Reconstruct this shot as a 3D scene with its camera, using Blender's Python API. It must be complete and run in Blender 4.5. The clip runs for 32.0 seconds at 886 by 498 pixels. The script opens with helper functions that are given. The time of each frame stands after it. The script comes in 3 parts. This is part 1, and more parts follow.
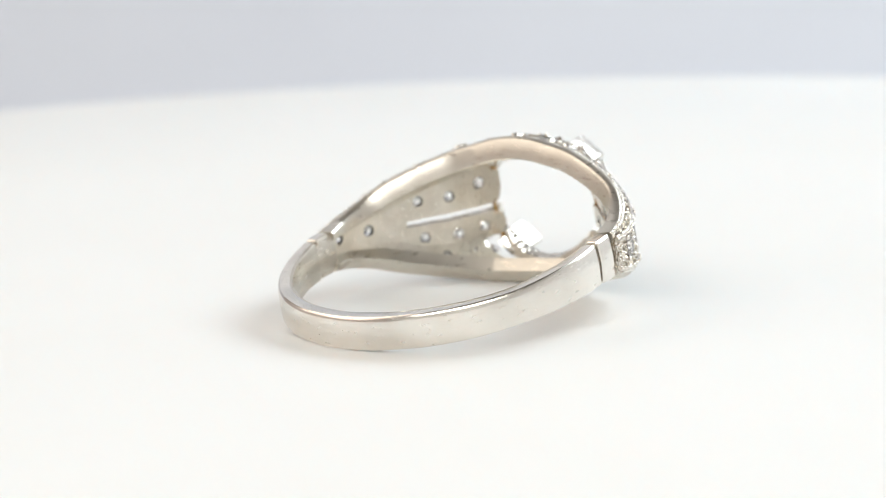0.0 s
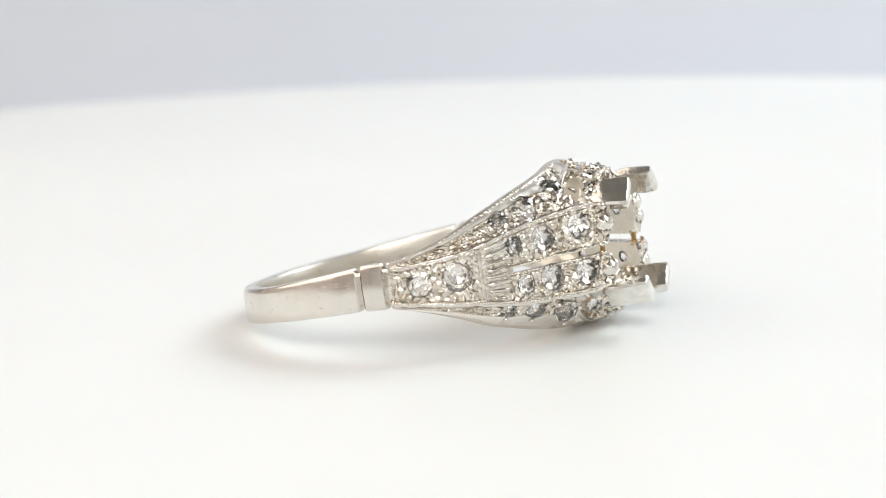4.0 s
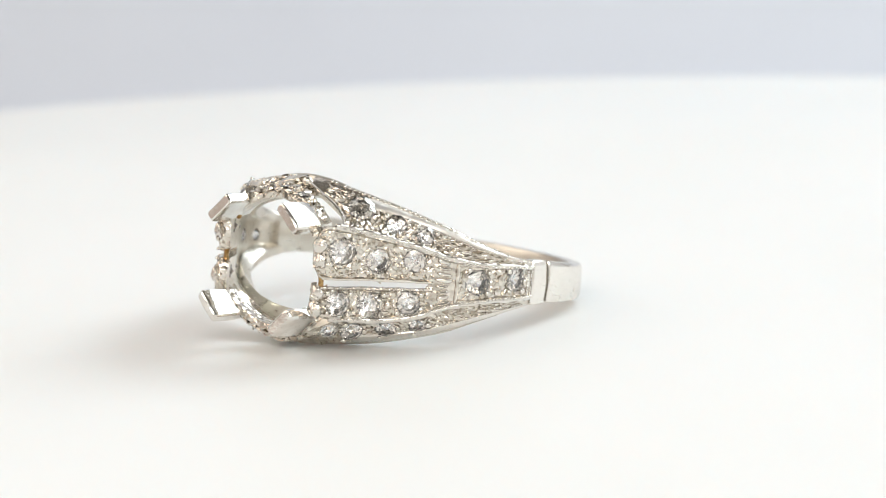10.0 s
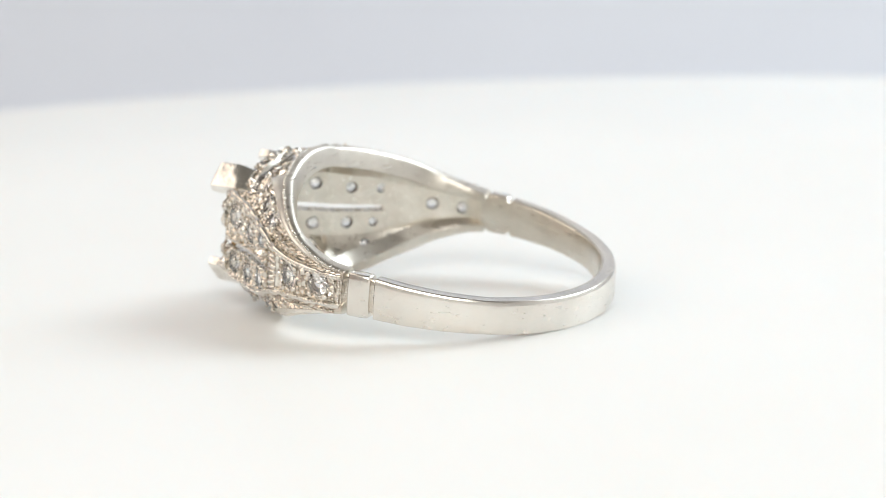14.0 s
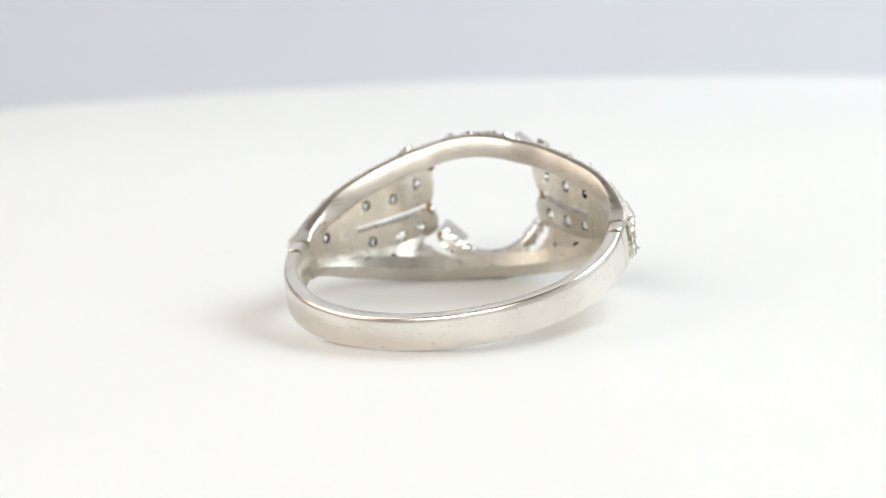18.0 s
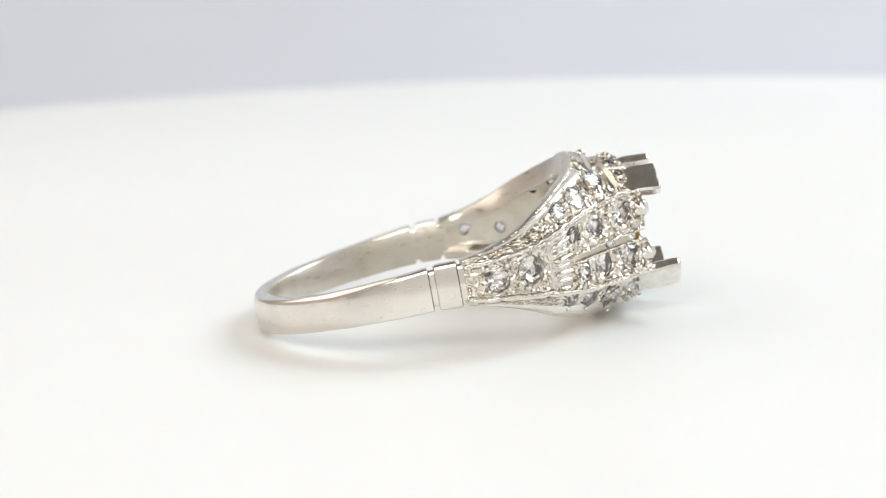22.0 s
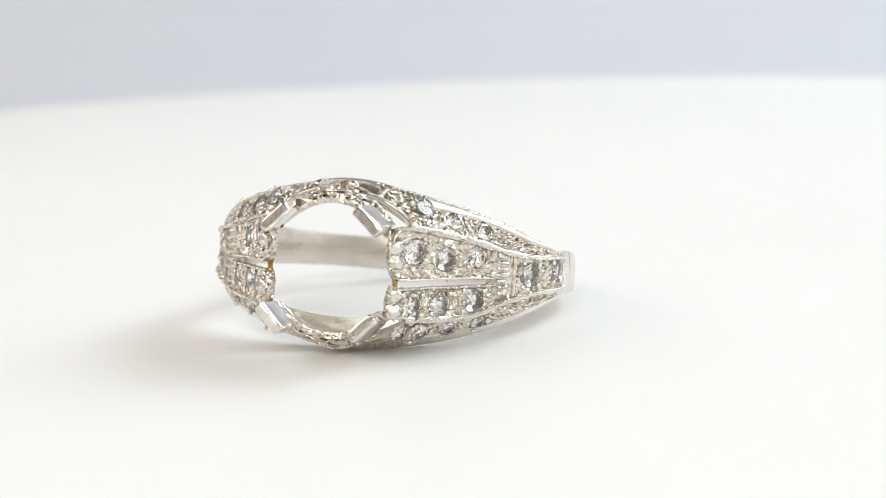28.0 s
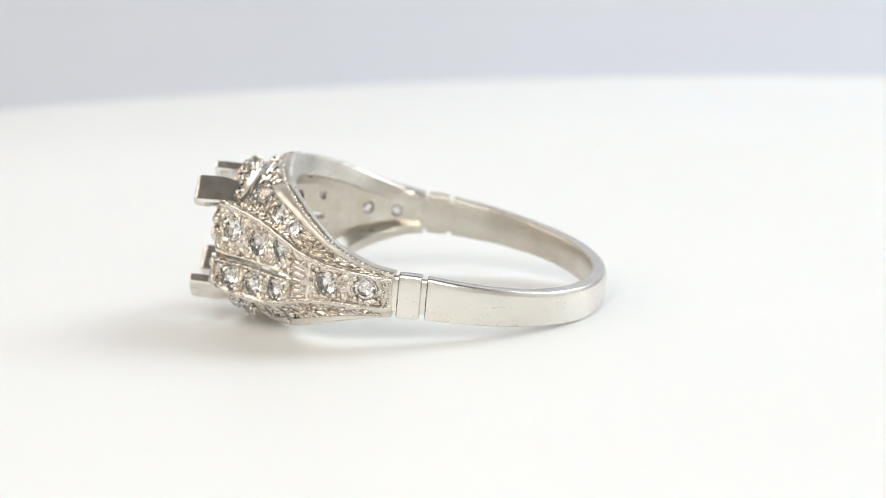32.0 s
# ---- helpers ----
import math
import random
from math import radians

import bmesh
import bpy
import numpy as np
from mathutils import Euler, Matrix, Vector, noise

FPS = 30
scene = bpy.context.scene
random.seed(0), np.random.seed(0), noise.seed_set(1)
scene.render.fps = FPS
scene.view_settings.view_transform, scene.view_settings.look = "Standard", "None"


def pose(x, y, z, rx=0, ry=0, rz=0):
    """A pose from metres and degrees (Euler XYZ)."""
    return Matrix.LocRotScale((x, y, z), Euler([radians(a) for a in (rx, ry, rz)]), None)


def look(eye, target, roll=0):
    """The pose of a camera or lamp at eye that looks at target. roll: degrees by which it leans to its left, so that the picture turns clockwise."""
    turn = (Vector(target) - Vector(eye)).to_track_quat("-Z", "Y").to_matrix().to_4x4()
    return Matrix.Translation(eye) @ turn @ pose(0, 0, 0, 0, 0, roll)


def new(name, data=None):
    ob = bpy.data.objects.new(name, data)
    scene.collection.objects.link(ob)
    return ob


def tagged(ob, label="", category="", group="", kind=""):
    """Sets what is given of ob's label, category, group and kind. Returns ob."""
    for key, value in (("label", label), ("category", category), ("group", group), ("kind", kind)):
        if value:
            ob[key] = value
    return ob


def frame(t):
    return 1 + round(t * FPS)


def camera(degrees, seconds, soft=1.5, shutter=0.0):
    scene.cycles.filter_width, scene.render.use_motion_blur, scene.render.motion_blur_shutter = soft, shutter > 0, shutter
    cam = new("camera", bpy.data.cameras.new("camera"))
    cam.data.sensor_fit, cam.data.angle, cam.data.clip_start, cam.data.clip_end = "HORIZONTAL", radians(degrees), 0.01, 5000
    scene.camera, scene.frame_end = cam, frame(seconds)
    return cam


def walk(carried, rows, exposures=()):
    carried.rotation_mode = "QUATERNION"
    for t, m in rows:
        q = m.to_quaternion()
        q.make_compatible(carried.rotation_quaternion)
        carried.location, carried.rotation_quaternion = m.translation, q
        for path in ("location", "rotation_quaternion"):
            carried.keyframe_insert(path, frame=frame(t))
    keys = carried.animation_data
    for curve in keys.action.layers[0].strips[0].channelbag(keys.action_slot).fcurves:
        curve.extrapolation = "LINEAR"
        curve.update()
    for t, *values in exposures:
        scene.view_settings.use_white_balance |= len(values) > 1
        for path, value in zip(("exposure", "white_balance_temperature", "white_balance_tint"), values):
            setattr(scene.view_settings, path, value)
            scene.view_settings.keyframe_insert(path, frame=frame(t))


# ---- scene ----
cam = camera(20.0, 32.0, soft=0.6)
CAM = pose(0.0, -0.13422, 0.02960, 78.9756, 2.2727, -0.7784)
walk(cam, [(0.0, CAM), (32.0, CAM)], exposures=[(0.0, 0.0), (32.0, 0.0)])
cam.data.dof.use_dof = True
cam.data.dof.focus_distance = 0.129
cam.data.dof.aperture_fstop = 58.0

# ---- light: assumed photo booth; soft side lamps, fill lamps added behind and in front ----
world = bpy.data.worlds.new("booth_air")
scene.world = world
world.use_nodes = True
world.node_tree.nodes["Background"].inputs[0].default_value = (0.85, 0.92, 1.0, 1)
world.node_tree.nodes["Background"].inputs[1].default_value = 0.12


def soft_lamp(name, eye, target, size_x, size_y, watts, colour):
    data = bpy.data.lights.new(name, "AREA")
    data.shape, data.size, data.size_y = "RECTANGLE", size_x, size_y
    data.energy, data.color = watts, colour
    ob = new(name, data)
    ob.matrix_world = look(eye, target)
    return ob


soft_lamp("lamp_right", (0.32, 0.16, 0.29), (0, 0, 0), 0.28, 0.24, 1.57, (0.845, 0.945, 1.0))
soft_lamp("lamp_left", (-0.32, 0.0, 0.26), (0, 0, 0), 0.40, 0.36, 0.67, (0.99, 0.90, 0.79))
# added fill: no lamp is known behind the ring or in front of it
soft_lamp("fill_back", (0.05, 0.42, 0.36), (0, 0, 0), 0.6, 0.25, 0.17, (1.0, 0.985, 0.96))
soft_lamp("fill_front", (-0.03, -0.33, 0.27), (0, 0, 0), 0.36, 0.16, 0.83, (0.99, 0.97, 0.93))


# ---- materials ----
def material(name):
    m = bpy.data.materials.new(name)
    m.use_nodes = True
    t = m.node_tree
    return m, t, t.nodes["Principled BSDF"]


def noise_node(t, scale, detail=3.0, rough=0.5, stretch=(1, 1, 1)):
    tc, mp, no = t.nodes.new("ShaderNodeTexCoord"), t.nodes.new("ShaderNodeMapping"), t.nodes.new("ShaderNodeTexNoise")
    mp.inputs["Scale"].default_value = stretch
    no.inputs["Scale"].default_value, no.inputs["Detail"].default_value, no.inputs["Roughness"].default_value = scale, detail, rough
    t.links.new(tc.outputs["Object"], mp.inputs[0])
    t.links.new(mp.outputs[0], no.inputs["Vector"])
    return no


def ramp_node(t, source, low, high, a=0.3, b=0.7):
    r = t.nodes.new("ShaderNodeValToRGB")
    r.color_ramp.elements[0].position, r.color_ramp.elements[1].position = a, b
    r.color_ramp.elements[0].color, r.color_ramp.elements[1].color = low, high
    t.links.new(source, r.inputs[0])
    return r


def bump_node(t, source, strength, distance, normal=None):
    b = t.nodes.new("ShaderNodeBump")
    b.inputs["Strength"].default_value, b.inputs["Distance"].default_value = strength, distance
    t.links.new(source, b.inputs["Height"])
    if normal:
        t.links.new(normal, b.inputs["Normal"])
    return b


def metal(name, low, high, rough_low, rough_high, fine, fine_depth, coarse, coarse_depth, streak=1):
    m, t, p = material(name)
    p.inputs["Metallic"].default_value = 1.0
    big, small = noise_node(t, coarse, 3), noise_node(t, fine, 4, 0.6, (1, 1, streak))
    c = ramp_node(t, big.outputs[0], low, high)
    t.links.new(c.outputs[0], p.inputs["Base Color"])
    r = ramp_node(t, small.outputs[0], (rough_low,) * 3 + (1,), (rough_high,) * 3 + (1,), 0.35, 0.7)
    t.links.new(r.outputs[0], p.inputs["Roughness"])
    b1 = bump_node(t, big.outputs[0], 0.6, coarse_depth)
    b2 = bump_node(t, small.outputs[0], 0.6, fine_depth, b1.outputs[0])
    t.links.new(b2.outputs[0], p.inputs["Normal"])
    return m


POLISHED = metal("polished_platinum", (0.73, 0.695, 0.64, 1), (0.82, 0.785, 0.735, 1), 0.15, 0.3, 1800, 6e-7, 380, 2.2e-5, 3)


def engraved(name):
    """Worn, hand-worked metal: small pits and beads over a coarser unevenness."""
    m = metal(name, (0.555, 0.505, 0.435, 1), (0.85, 0.805, 0.735, 1), 0.13, 0.28, 6000, 4e-6, 1900, 1.0e-4)
    t = m.node_tree
    p = t.nodes["Principled BSDF"]
    tc, vo = t.nodes.new("ShaderNodeTexCoord"), t.nodes.new("ShaderNodeTexVoronoi")
    vo.inputs["Scale"].default_value, vo.inputs["Randomness"].default_value = 2900, 1.0
    t.links.new(tc.outputs["Object"], vo.inputs["Vector"])
    old = p.inputs["Normal"].links[0].from_socket
    b = bump_node(t, vo.outputs["Distance"], 0.9, 1.2e-4, old)
    b.invert = True
    t.links.new(b.outputs[0], p.inputs["Normal"])
    return m


ENGRAVED = engraved("engraved_platinum")
INNER = metal("brushed_platinum", (0.70, 0.655, 0.575, 1), (0.82, 0.78, 0.705, 1), 0.26, 0.4, 6000, 4e-6, 900, 1e-5)
DULL_METAL = metal("dull_platinum", (0.62, 0.58, 0.515, 1), (0.73, 0.69, 0.62, 1), 0.26, 0.4, 1200, 4e-6, 500, 8e-6, 8)
SATIN = metal("satin_platinum", (0.74, 0.70, 0.645, 1), (0.87, 0.83, 0.775, 1), 0.36, 0.52, 5000, 6e-6, 1600, 1e-4)
CUT_METAL = metal("cut_platinum", (0.70, 0.66, 0.61, 1), (0.88, 0.86, 0.82, 1), 0.10, 0.26, 4000, 5e-6, 1500, 7e-5)
CHASED = metal("chased_platinum", (0.54, 0.49, 0.415, 1), (0.87, 0.83, 0.765, 1), 0.12, 0.28, 5000, 4e-6, 2200, 7e-5)
SOLDER = metal("brown_solder", (0.26, 0.14, 0.05, 1), (0.55, 0.37, 0.17, 1), 0.2, 0.35, 8000, 1e-5, 3000, 4e-5)


def diamond_material():
    m, t, p = material("diamond")
    # slight random tone; a small diffuse share is added to lift dark facets
    n = noise_node(t, 900, 2)
    c = ramp_node(t, n.outputs[0], (0.95, 0.93, 0.905, 1), (0.985, 0.975, 0.965, 1))
    t.links.new(c.outputs[0], p.inputs["Base Color"])
    p.inputs["Roughness"].default_value = 0.0
    p.inputs["IOR"].default_value = 1.8
    p.inputs["Transmission Weight"].default_value = 0.98
    return m


DIAMOND = diamond_material()


def mirror_material():
    """Mirror metal on the pavilion, added in place of the stone's inner reflection to brighten it."""
    m, t, p = material("mirror_pavilion")
    p.inputs["Base Color"].default_value = (0.97, 0.955, 0.94, 1)
    p.inputs["Metallic"].default_value, p.inputs["Roughness"].default_value = 1.0, 0.13
    return m


MIRROR = mirror_material()


def matte(name, low, high, scale, rough, bump, depth, spec=0.5):
    m, t, p = material(name)
    n1, n2 = noise_node(t, scale, 3), noise_node(t, scale * 30, 3)
    c = ramp_node(t, n1.outputs[0], low, high)
    t.links.new(c.outputs[0], p.inputs["Base Color"])
    p.inputs["Roughness"].default_value = rough
    p.inputs["Specular IOR Level"].default_value = spec
    b = bump_node(t, n2.outputs[0], bump, depth)
    t.links.new(b.outputs[0], p.inputs["Normal"])
    return m


PLATE = matte("white_acrylic", (0.86, 0.86, 0.845, 1), (0.885, 0.885, 0.875, 1), 25, 0.42, 0.1, 1e-5, 0.35)
acrylic = PLATE.node_tree.nodes["Principled BSDF"]
acrylic.inputs["Subsurface Weight"].default_value, acrylic.inputs["Subsurface Scale"].default_value = 0.55, 0.004
acrylic.inputs["Subsurface Radius"].default_value = (1.0, 0.9, 0.85)
PAPER = matte("grey_paper", (0.785, 0.805, 0.868, 1), (0.825, 0.845, 0.898, 1), 6, 0.8, 0.2, 5e-5, 0.2)
# tones of the unseen booth panels, set by what the ring should reflect
BOOTH = matte("white_cloth", (0.86, 0.85, 0.835, 1), (0.89, 0.88, 0.865, 1), 8, 0.85, 0.3, 2e-4, 0.2)
PALE = matte("pale_panel", (0.80, 0.77, 0.72, 1), (0.84, 0.81, 0.76, 1), 8, 0.85, 0.3, 2e-4, 0.2)
BEIGE = matte("beige_panel", (0.60, 0.50, 0.44, 1), (0.65, 0.55, 0.49, 1), 8, 0.85, 0.3, 2e-4, 0.2)
DIM = matte("dim_panel", (0.27, 0.25, 0.22, 1), (0.31, 0.29, 0.255, 1), 3, 0.8, 0.2, 2e-4, 0.2)
DARK = matte("grey_plastic", (0.25, 0.25, 0.26, 1), (0.29, 0.29, 0.30, 1), 20, 0.5, 0.1, 1e-5)

MM = 0.001


def mesh_ob(name, verts, faces, mat, parent=None, sharp=30, smooth=True):
    me = bpy.data.meshes.new(name)
    me.from_pydata([Vector(p) * MM for p in verts], [], faces)
    return finish(name, me, mat, parent, sharp, smooth)


WORN = ("ridge", "rib", "stone_bar", "side_strip", "end_panel", "fluted_panel", "flute", "crossbar", "arch", "web", "prong", "milgrain")


def finish(name, me, mat, parent, sharp=30, smooth=True):
    bm = bmesh.new()
    bm.from_mesh(me)
    if name in WORN:
        # hand-worked unevenness
        for v in bm.verts:
            v.co += noise.noise_vector(v.co * 900) * 0.035 * MM + noise.noise_vector(v.co * 2600) * 0.014 * MM
    if name == "shank":
        # worn by years on a finger
        for v in bm.verts:
            v.co += noise.noise_vector(v.co * 700) * 0.016 * MM
    bmesh.ops.recalc_face_normals(bm, faces=bm.faces)
    bm.to_mesh(me)
    bm.free()
    me.materials.clear()
    me.materials.append(mat)
    if mat is ENGRAVED or name == "strip_tip" or name in ("shank", "collar", "neck"):
        # the side towards the finger is plain, and on the band duller and darker
        me.materials.append(DULL_METAL if name in ("shank", "collar", "neck") else INNER)
        for f in me.polygons:
            out = Vector((f.center.x + 6 * MM, f.center.y, 0)).normalized()
            if f.normal.dot(out) < -0.25:
                f.material_index = 1
    if smooth:
        me.polygons.foreach_set("use_smooth", [True] * len(me.polygons))
        me.set_sharp_from_angle(angle=radians(sharp))
    ob = new(name, me)
    ob.parent = parent
    return ob


def part(name, bm, mat, parent, label="", sharp=30, smooth=True):
    """Link a bmesh in millimetres as one mesh object under its thing or part."""
    me = bpy.data.meshes.new(name)
    bmesh.ops.scale(bm, vec=(MM, MM, MM), verts=bm.verts)
    bm.to_mesh(me)
    bm.free()
    ob = finish(name, me, mat, parent, sharp, smooth)
    return tagged(ob, label)


def loft(sections, closed=False):
    """A bmesh skin over rings of equal length, with end caps."""
    bm = bmesh.new()
    rings = [[bm.verts.new(p) for p in s] for s in sections]
    n = len(rings[0])
    pairs = list(zip(rings, rings[1:])) + ([(rings[-1], rings[0])] if closed else [])
    for a, b in pairs:
        for i in range(n):
            bm.faces.new((a[i], a[(i + 1) % n], b[(i + 1) % n], b[i]))
    if not closed:
        bm.faces.new(rings[0])
        bm.faces.new(rings[-1])
    bmesh.ops.recalc_face_normals(bm, faces=bm.faces)
    return bm


def spline(points, q):
    """Catmull-Rom through the points, at index q."""
    i = max(0, min(len(points) - 2, int(math.floor(q))))
    f = q - i
    p1, p2 = Vector(points[i]), Vector(points[i + 1])
    p0 = Vector(points[i - 1]) if i > 0 else 2 * p1 - p2
    p3 = Vector(points[i + 2]) if i + 2 < len(points) else 2 * p2 - p1
    return 0.5 * (2 * p1 + (p2 - p0) * f + (2 * p0 - 5 * p1 + 4 * p2 - p3) * f * f + (3 * p1 - p0 - 3 * p2 + p3) * f ** 3)


def value(points, q):
    return spline([(p, 0, 0) for p in points], q).x


# ---- the backdrop, and an assumed booth of unseen panels ----
def setting():
    # sweep of grey paper under and behind the turntable
    prof = [(-0.75, -0.045), (0.36, -0.045)]
    prof += [(0.36 + 0.16 * math.sin(a), 0.115 - 0.16 * math.cos(a)) for a in [radians(d) for d in range(6, 91, 6)]]
    prof += [(0.52, 0.62)]
    vs, fs = [], []
    for y, z in prof:
        vs += [(-0.62, y, z), (0.62, y, z)]
    for i in range(len(prof) - 1):
        fs.append((2 * i, 2 * i + 1, 2 * i + 3, 2 * i + 2))
    base = len(vs)
    for y, z in prof:
        vs += [(-0.62, y + 0.002, z - 0.002), (0.62, y + 0.002, z - 0.002)]
    for i in range(len(prof) - 1):
        fs.append((base + 2 * i, base + 2 * i + 2, base + 2 * i + 3, base + 2 * i + 1))
    ob = mesh_ob("backdrop", [Vector(v) / MM for v in vs], fs, PAPER)
    tagged(ob, "pale lavender grey paper sweep behind the turntable", "backdrop", kind="structure")

    def slab(name, lo, hi, mat, label):
        bm = bmesh.new()
        bmesh.ops.create_cube(bm, size=1)
        for v in bm.verts:
            v.co = Vector([(lo[i] + hi[i]) / 2 + v.co[i] * (hi[i] - lo[i]) for i in range(3)]) / MM
        o = part(name, bm, mat, None, smooth=False)
        tagged(o, label, name.split("_")[0], kind="structure")
    # added out of view: panels that shape the reflections in metal and stones
    slab("wall_left", (-0.44, -0.75, -0.06), (-0.422, 0.56, 0.64), BEIGE, "unseen beige side panel, added to dim and warm reflections on the left")
    slab("wall_right", (0.422, -0.75, -0.06), (0.44, 0.56, 0.64), BOOTH, "unseen white side panel, added for bright reflections on the right")
    slab("wall_front", (-0.44, -0.47, -0.06), (0.44, -0.452, 0.64), PALE, "unseen pale front panel, added to brighten the stones")
    slab("ceiling", (-0.64, -0.77, 0.625), (0.64, 0.56, 0.64), DIM, "unseen dim brown panel overhead, added for dark reflections")


setting()


def turntable():
    root = tagged(new("turntable"), "round white acrylic display turntable turning slowly", "turntable")

    def lathe(name, prof, mat, parent, label=""):
        n = 128
        secs = [[(r * math.cos(2 * math.pi * i / n), r * math.sin(2 * math.pi * i / n), z) for i in range(n)] for r, z in prof]
        bm = loft(secs)
        return part(name, bm, mat, parent, label, sharp=40)
    plate = lathe("plate", [(92, -6), (99.5, -6), (100.6, -5.2), (101, -4), (101, -1.6), (100.5, -0.5), (99.4, 0), (60, 0), (0.5, 0)], PLATE, root)
    lathe("base", [(70, -45), (84, -45), (86, -43), (86, -12), (84, -9), (60, -9), (60, -6.02)], DARK, root, "grey plastic motor base")
    return plate


PLATE_TOP = turntable()

# ---- the ring: u towards the head, v across the shoulders, h along the finger (millimetres) ----
RING = tagged(new("ring"), "platinum ring with small diamonds and an empty centre setting", "ring")
# the two shoulders were made by hand and differ: tables are kept for each side (1 and -1)
PANEL = {
    1: [(-4.65, 9.5), (-3.1, 9.55), (-1.2, 8.85), (0.3, 7.95), (1.7, 6.8), (3.05, 5.5), (4.58, 4.45), (5.6, 3.7)],
    -1: [(-4.65, 9.5), (-3.1, 9.52), (-1.2, 8.85), (0.3, 7.8), (1.6, 6.63), (2.9, 5.38), (4.45, 4.25), (5.55, 3.4)],
}
RAIL = [(-4.65, 9.34, 1.17), (-3.2, 9.16, 1.46), (-1.5, 8.46, 2.07), (-0.3, 7.46, 2.72), (0.6, 6.26, 3.2), (1.3, 5.05, 3.62), (1.9, 3.85, 3.95), (2.3, 2.4, 4.25)]
TOP = {1: [0.88, 1.0, 1.08, 1.3, 1.8, 2.2, 2.52, 2.6], -1: [0.85, 0.92, 1.08, 1.42, 1.9, 2.15, 2.4, 2.47]}
BOTTOM = {1: [-0.7, -0.72, -0.88, -1.2, -1.85, -2.12, -2.15, -2.05], -1: [-0.9, -1.12, -1.4, -1.7, -1.95, -2.02, -2.03, -1.9]}
MIDDLE = {1: [0.05, 0.05, 0.05, -0.12, -0.2, -0.27, -0.32, -0.35], -1: [-0.1, -0.1, -0.1, -0.18, -0.2, -0.12, -0.03, 0.05]}
SLIT = {1: [0.0, 0.0, 0.0, 0.05, 0.11, 0.12, 0.13, 0.14], -1: [0.0, 0.0, 0.0, 0.02, 0.09, 0.12, 0.14, 0.15]}
LOWER = {1: [1.0, 1.0, 0.985, 0.97, 0.96, 0.95, 0.94, 0.93], -1: [1.0, 1.03, 1.03, 1.01, 0.99, 0.97, 0.95, 0.93]}
# stones: (place along the panel, height, radius)
END_STONES = {1: ((0.9, 0.27, 0.69), (2.08, 0.13, 0.76)), -1: ((1.08, -0.09, 0.73), (2.02, 0.04, 0.83))}
BAR_STONES = {
    (1, 1): ((4.02, 1.08, 0.66), (5.0, 0.93, 0.72), (6.05, 1.3, 0.8)),
    (1, -1): ((4.08, -1.15, 0.71), (5.1, -1.38, 0.8), (6.03, -1.34, 0.71)),
    (-1, 1): ((3.84, 1.0, 0.58), (4.84, 1.13, 0.74), (5.9, 1.4, 0.77)),
    (-1, -1): ((4.08, -1.0, 0.6), (4.94, -0.98, 0.76), (5.97, -1.0, 0.8)),
}


def panel_point(q, side):
    row = [(x, y, 0) for x, y in PANEL[side]]
    p, a, b = spline(row, q), spline(row, q - 0.01), spline(row, q + 0.01)
    t = (b - a).normalized()
    return p, t, Vector((t.y, -t.x, 0)) * (1 if Vector((t.y, -t.x, 0)).dot(Vector((0.6, 1, 0))) > 0 else -1)


def ridge_height(q, side, up):
    """Height over the middle plane of the ridge that bounds the panel, upper or lower."""
    return value(TOP[side], q) if up > 0 else -value(BOTTOM[side], q)


def slit_height(q, side, up):
    """Height over the middle plane of the edge of the slit between the two bars."""
    return value(MIDDLE[side], q) * up + value(SLIT[side], q)


def rail_point(q, side, up):
    p = spline(RAIL, q)
    if up < 0:
        p.z *= value(LOWER[side], q)
    return p


def side_point(q, w, side, up, out=0.0):
    """On the sloping side strip: w 0 at the ridge, 1 at the rail."""
    c, t, n = panel_point(q, side)
    a = c + Vector((0, 0, ridge_height(q, side, up)))
    b = rail_point(q, side, up)
    m = a.lerp(b, w)
    d = (b - a).cross(t)
    d = d if d.dot(n) > 0 else -d
    d.normalize()
    return m + d * (out + 0.10 * math.sin(math.pi * w)), d


def flip(p, side, up):
    return Vector((p[0], p[1] * side, p[2] * up))


def drilled(bm, holes, name, mat, parent, label="", blind=0):
    """A part with round holes (centre, axis, radius) cut through it; the first of them may be blind."""
    if holes:
        a = bpy.data.meshes.new("a")
        bm.to_mesh(a)
        seat, bore = bmesh.new(), bmesh.new()
        for k, (p, d, r) in enumerate(holes):
            m = Matrix.Translation(p) @ d.to_track_quat("Z", "Y").to_matrix().to_4x4()
            bmesh.ops.create_cone(seat, cap_ends=True, segments=16, radius1=r * 0.4, radius2=r * 1.24, depth=0.9, matrix=m @ Matrix.Translation((0, 0, -0.1)))
            if k < blind:
                continue
            bmesh.ops.create_cone(bore, cap_ends=True, segments=16, radius1=r * 0.4, radius2=r * 0.4, depth=4.0, matrix=m)
        oa, cutters = new("a", a), []
        for cut in (seat, bore):
            c = bpy.data.meshes.new("c")
            cut.to_mesh(c)
            cut.free()
            cutters.append(new("c", c))
            mod = oa.modifiers.new("cut", "BOOLEAN")
            mod.operation, mod.object, mod.solver = "DIFFERENCE", cutters[-1], "EXACT"
        deps = bpy.context.evaluated_depsgraph_get()
        done = bpy.data.meshes.new_from_object(oa.evaluated_get(deps))
        for o in (oa, *cutters):
            bpy.data.objects.remove(o)
        if len(done.polygons) > 20:
            bm.free()
            bm = bmesh.new()
            bm.from_mesh(done)
    return part(name, bm, mat, parent, label)


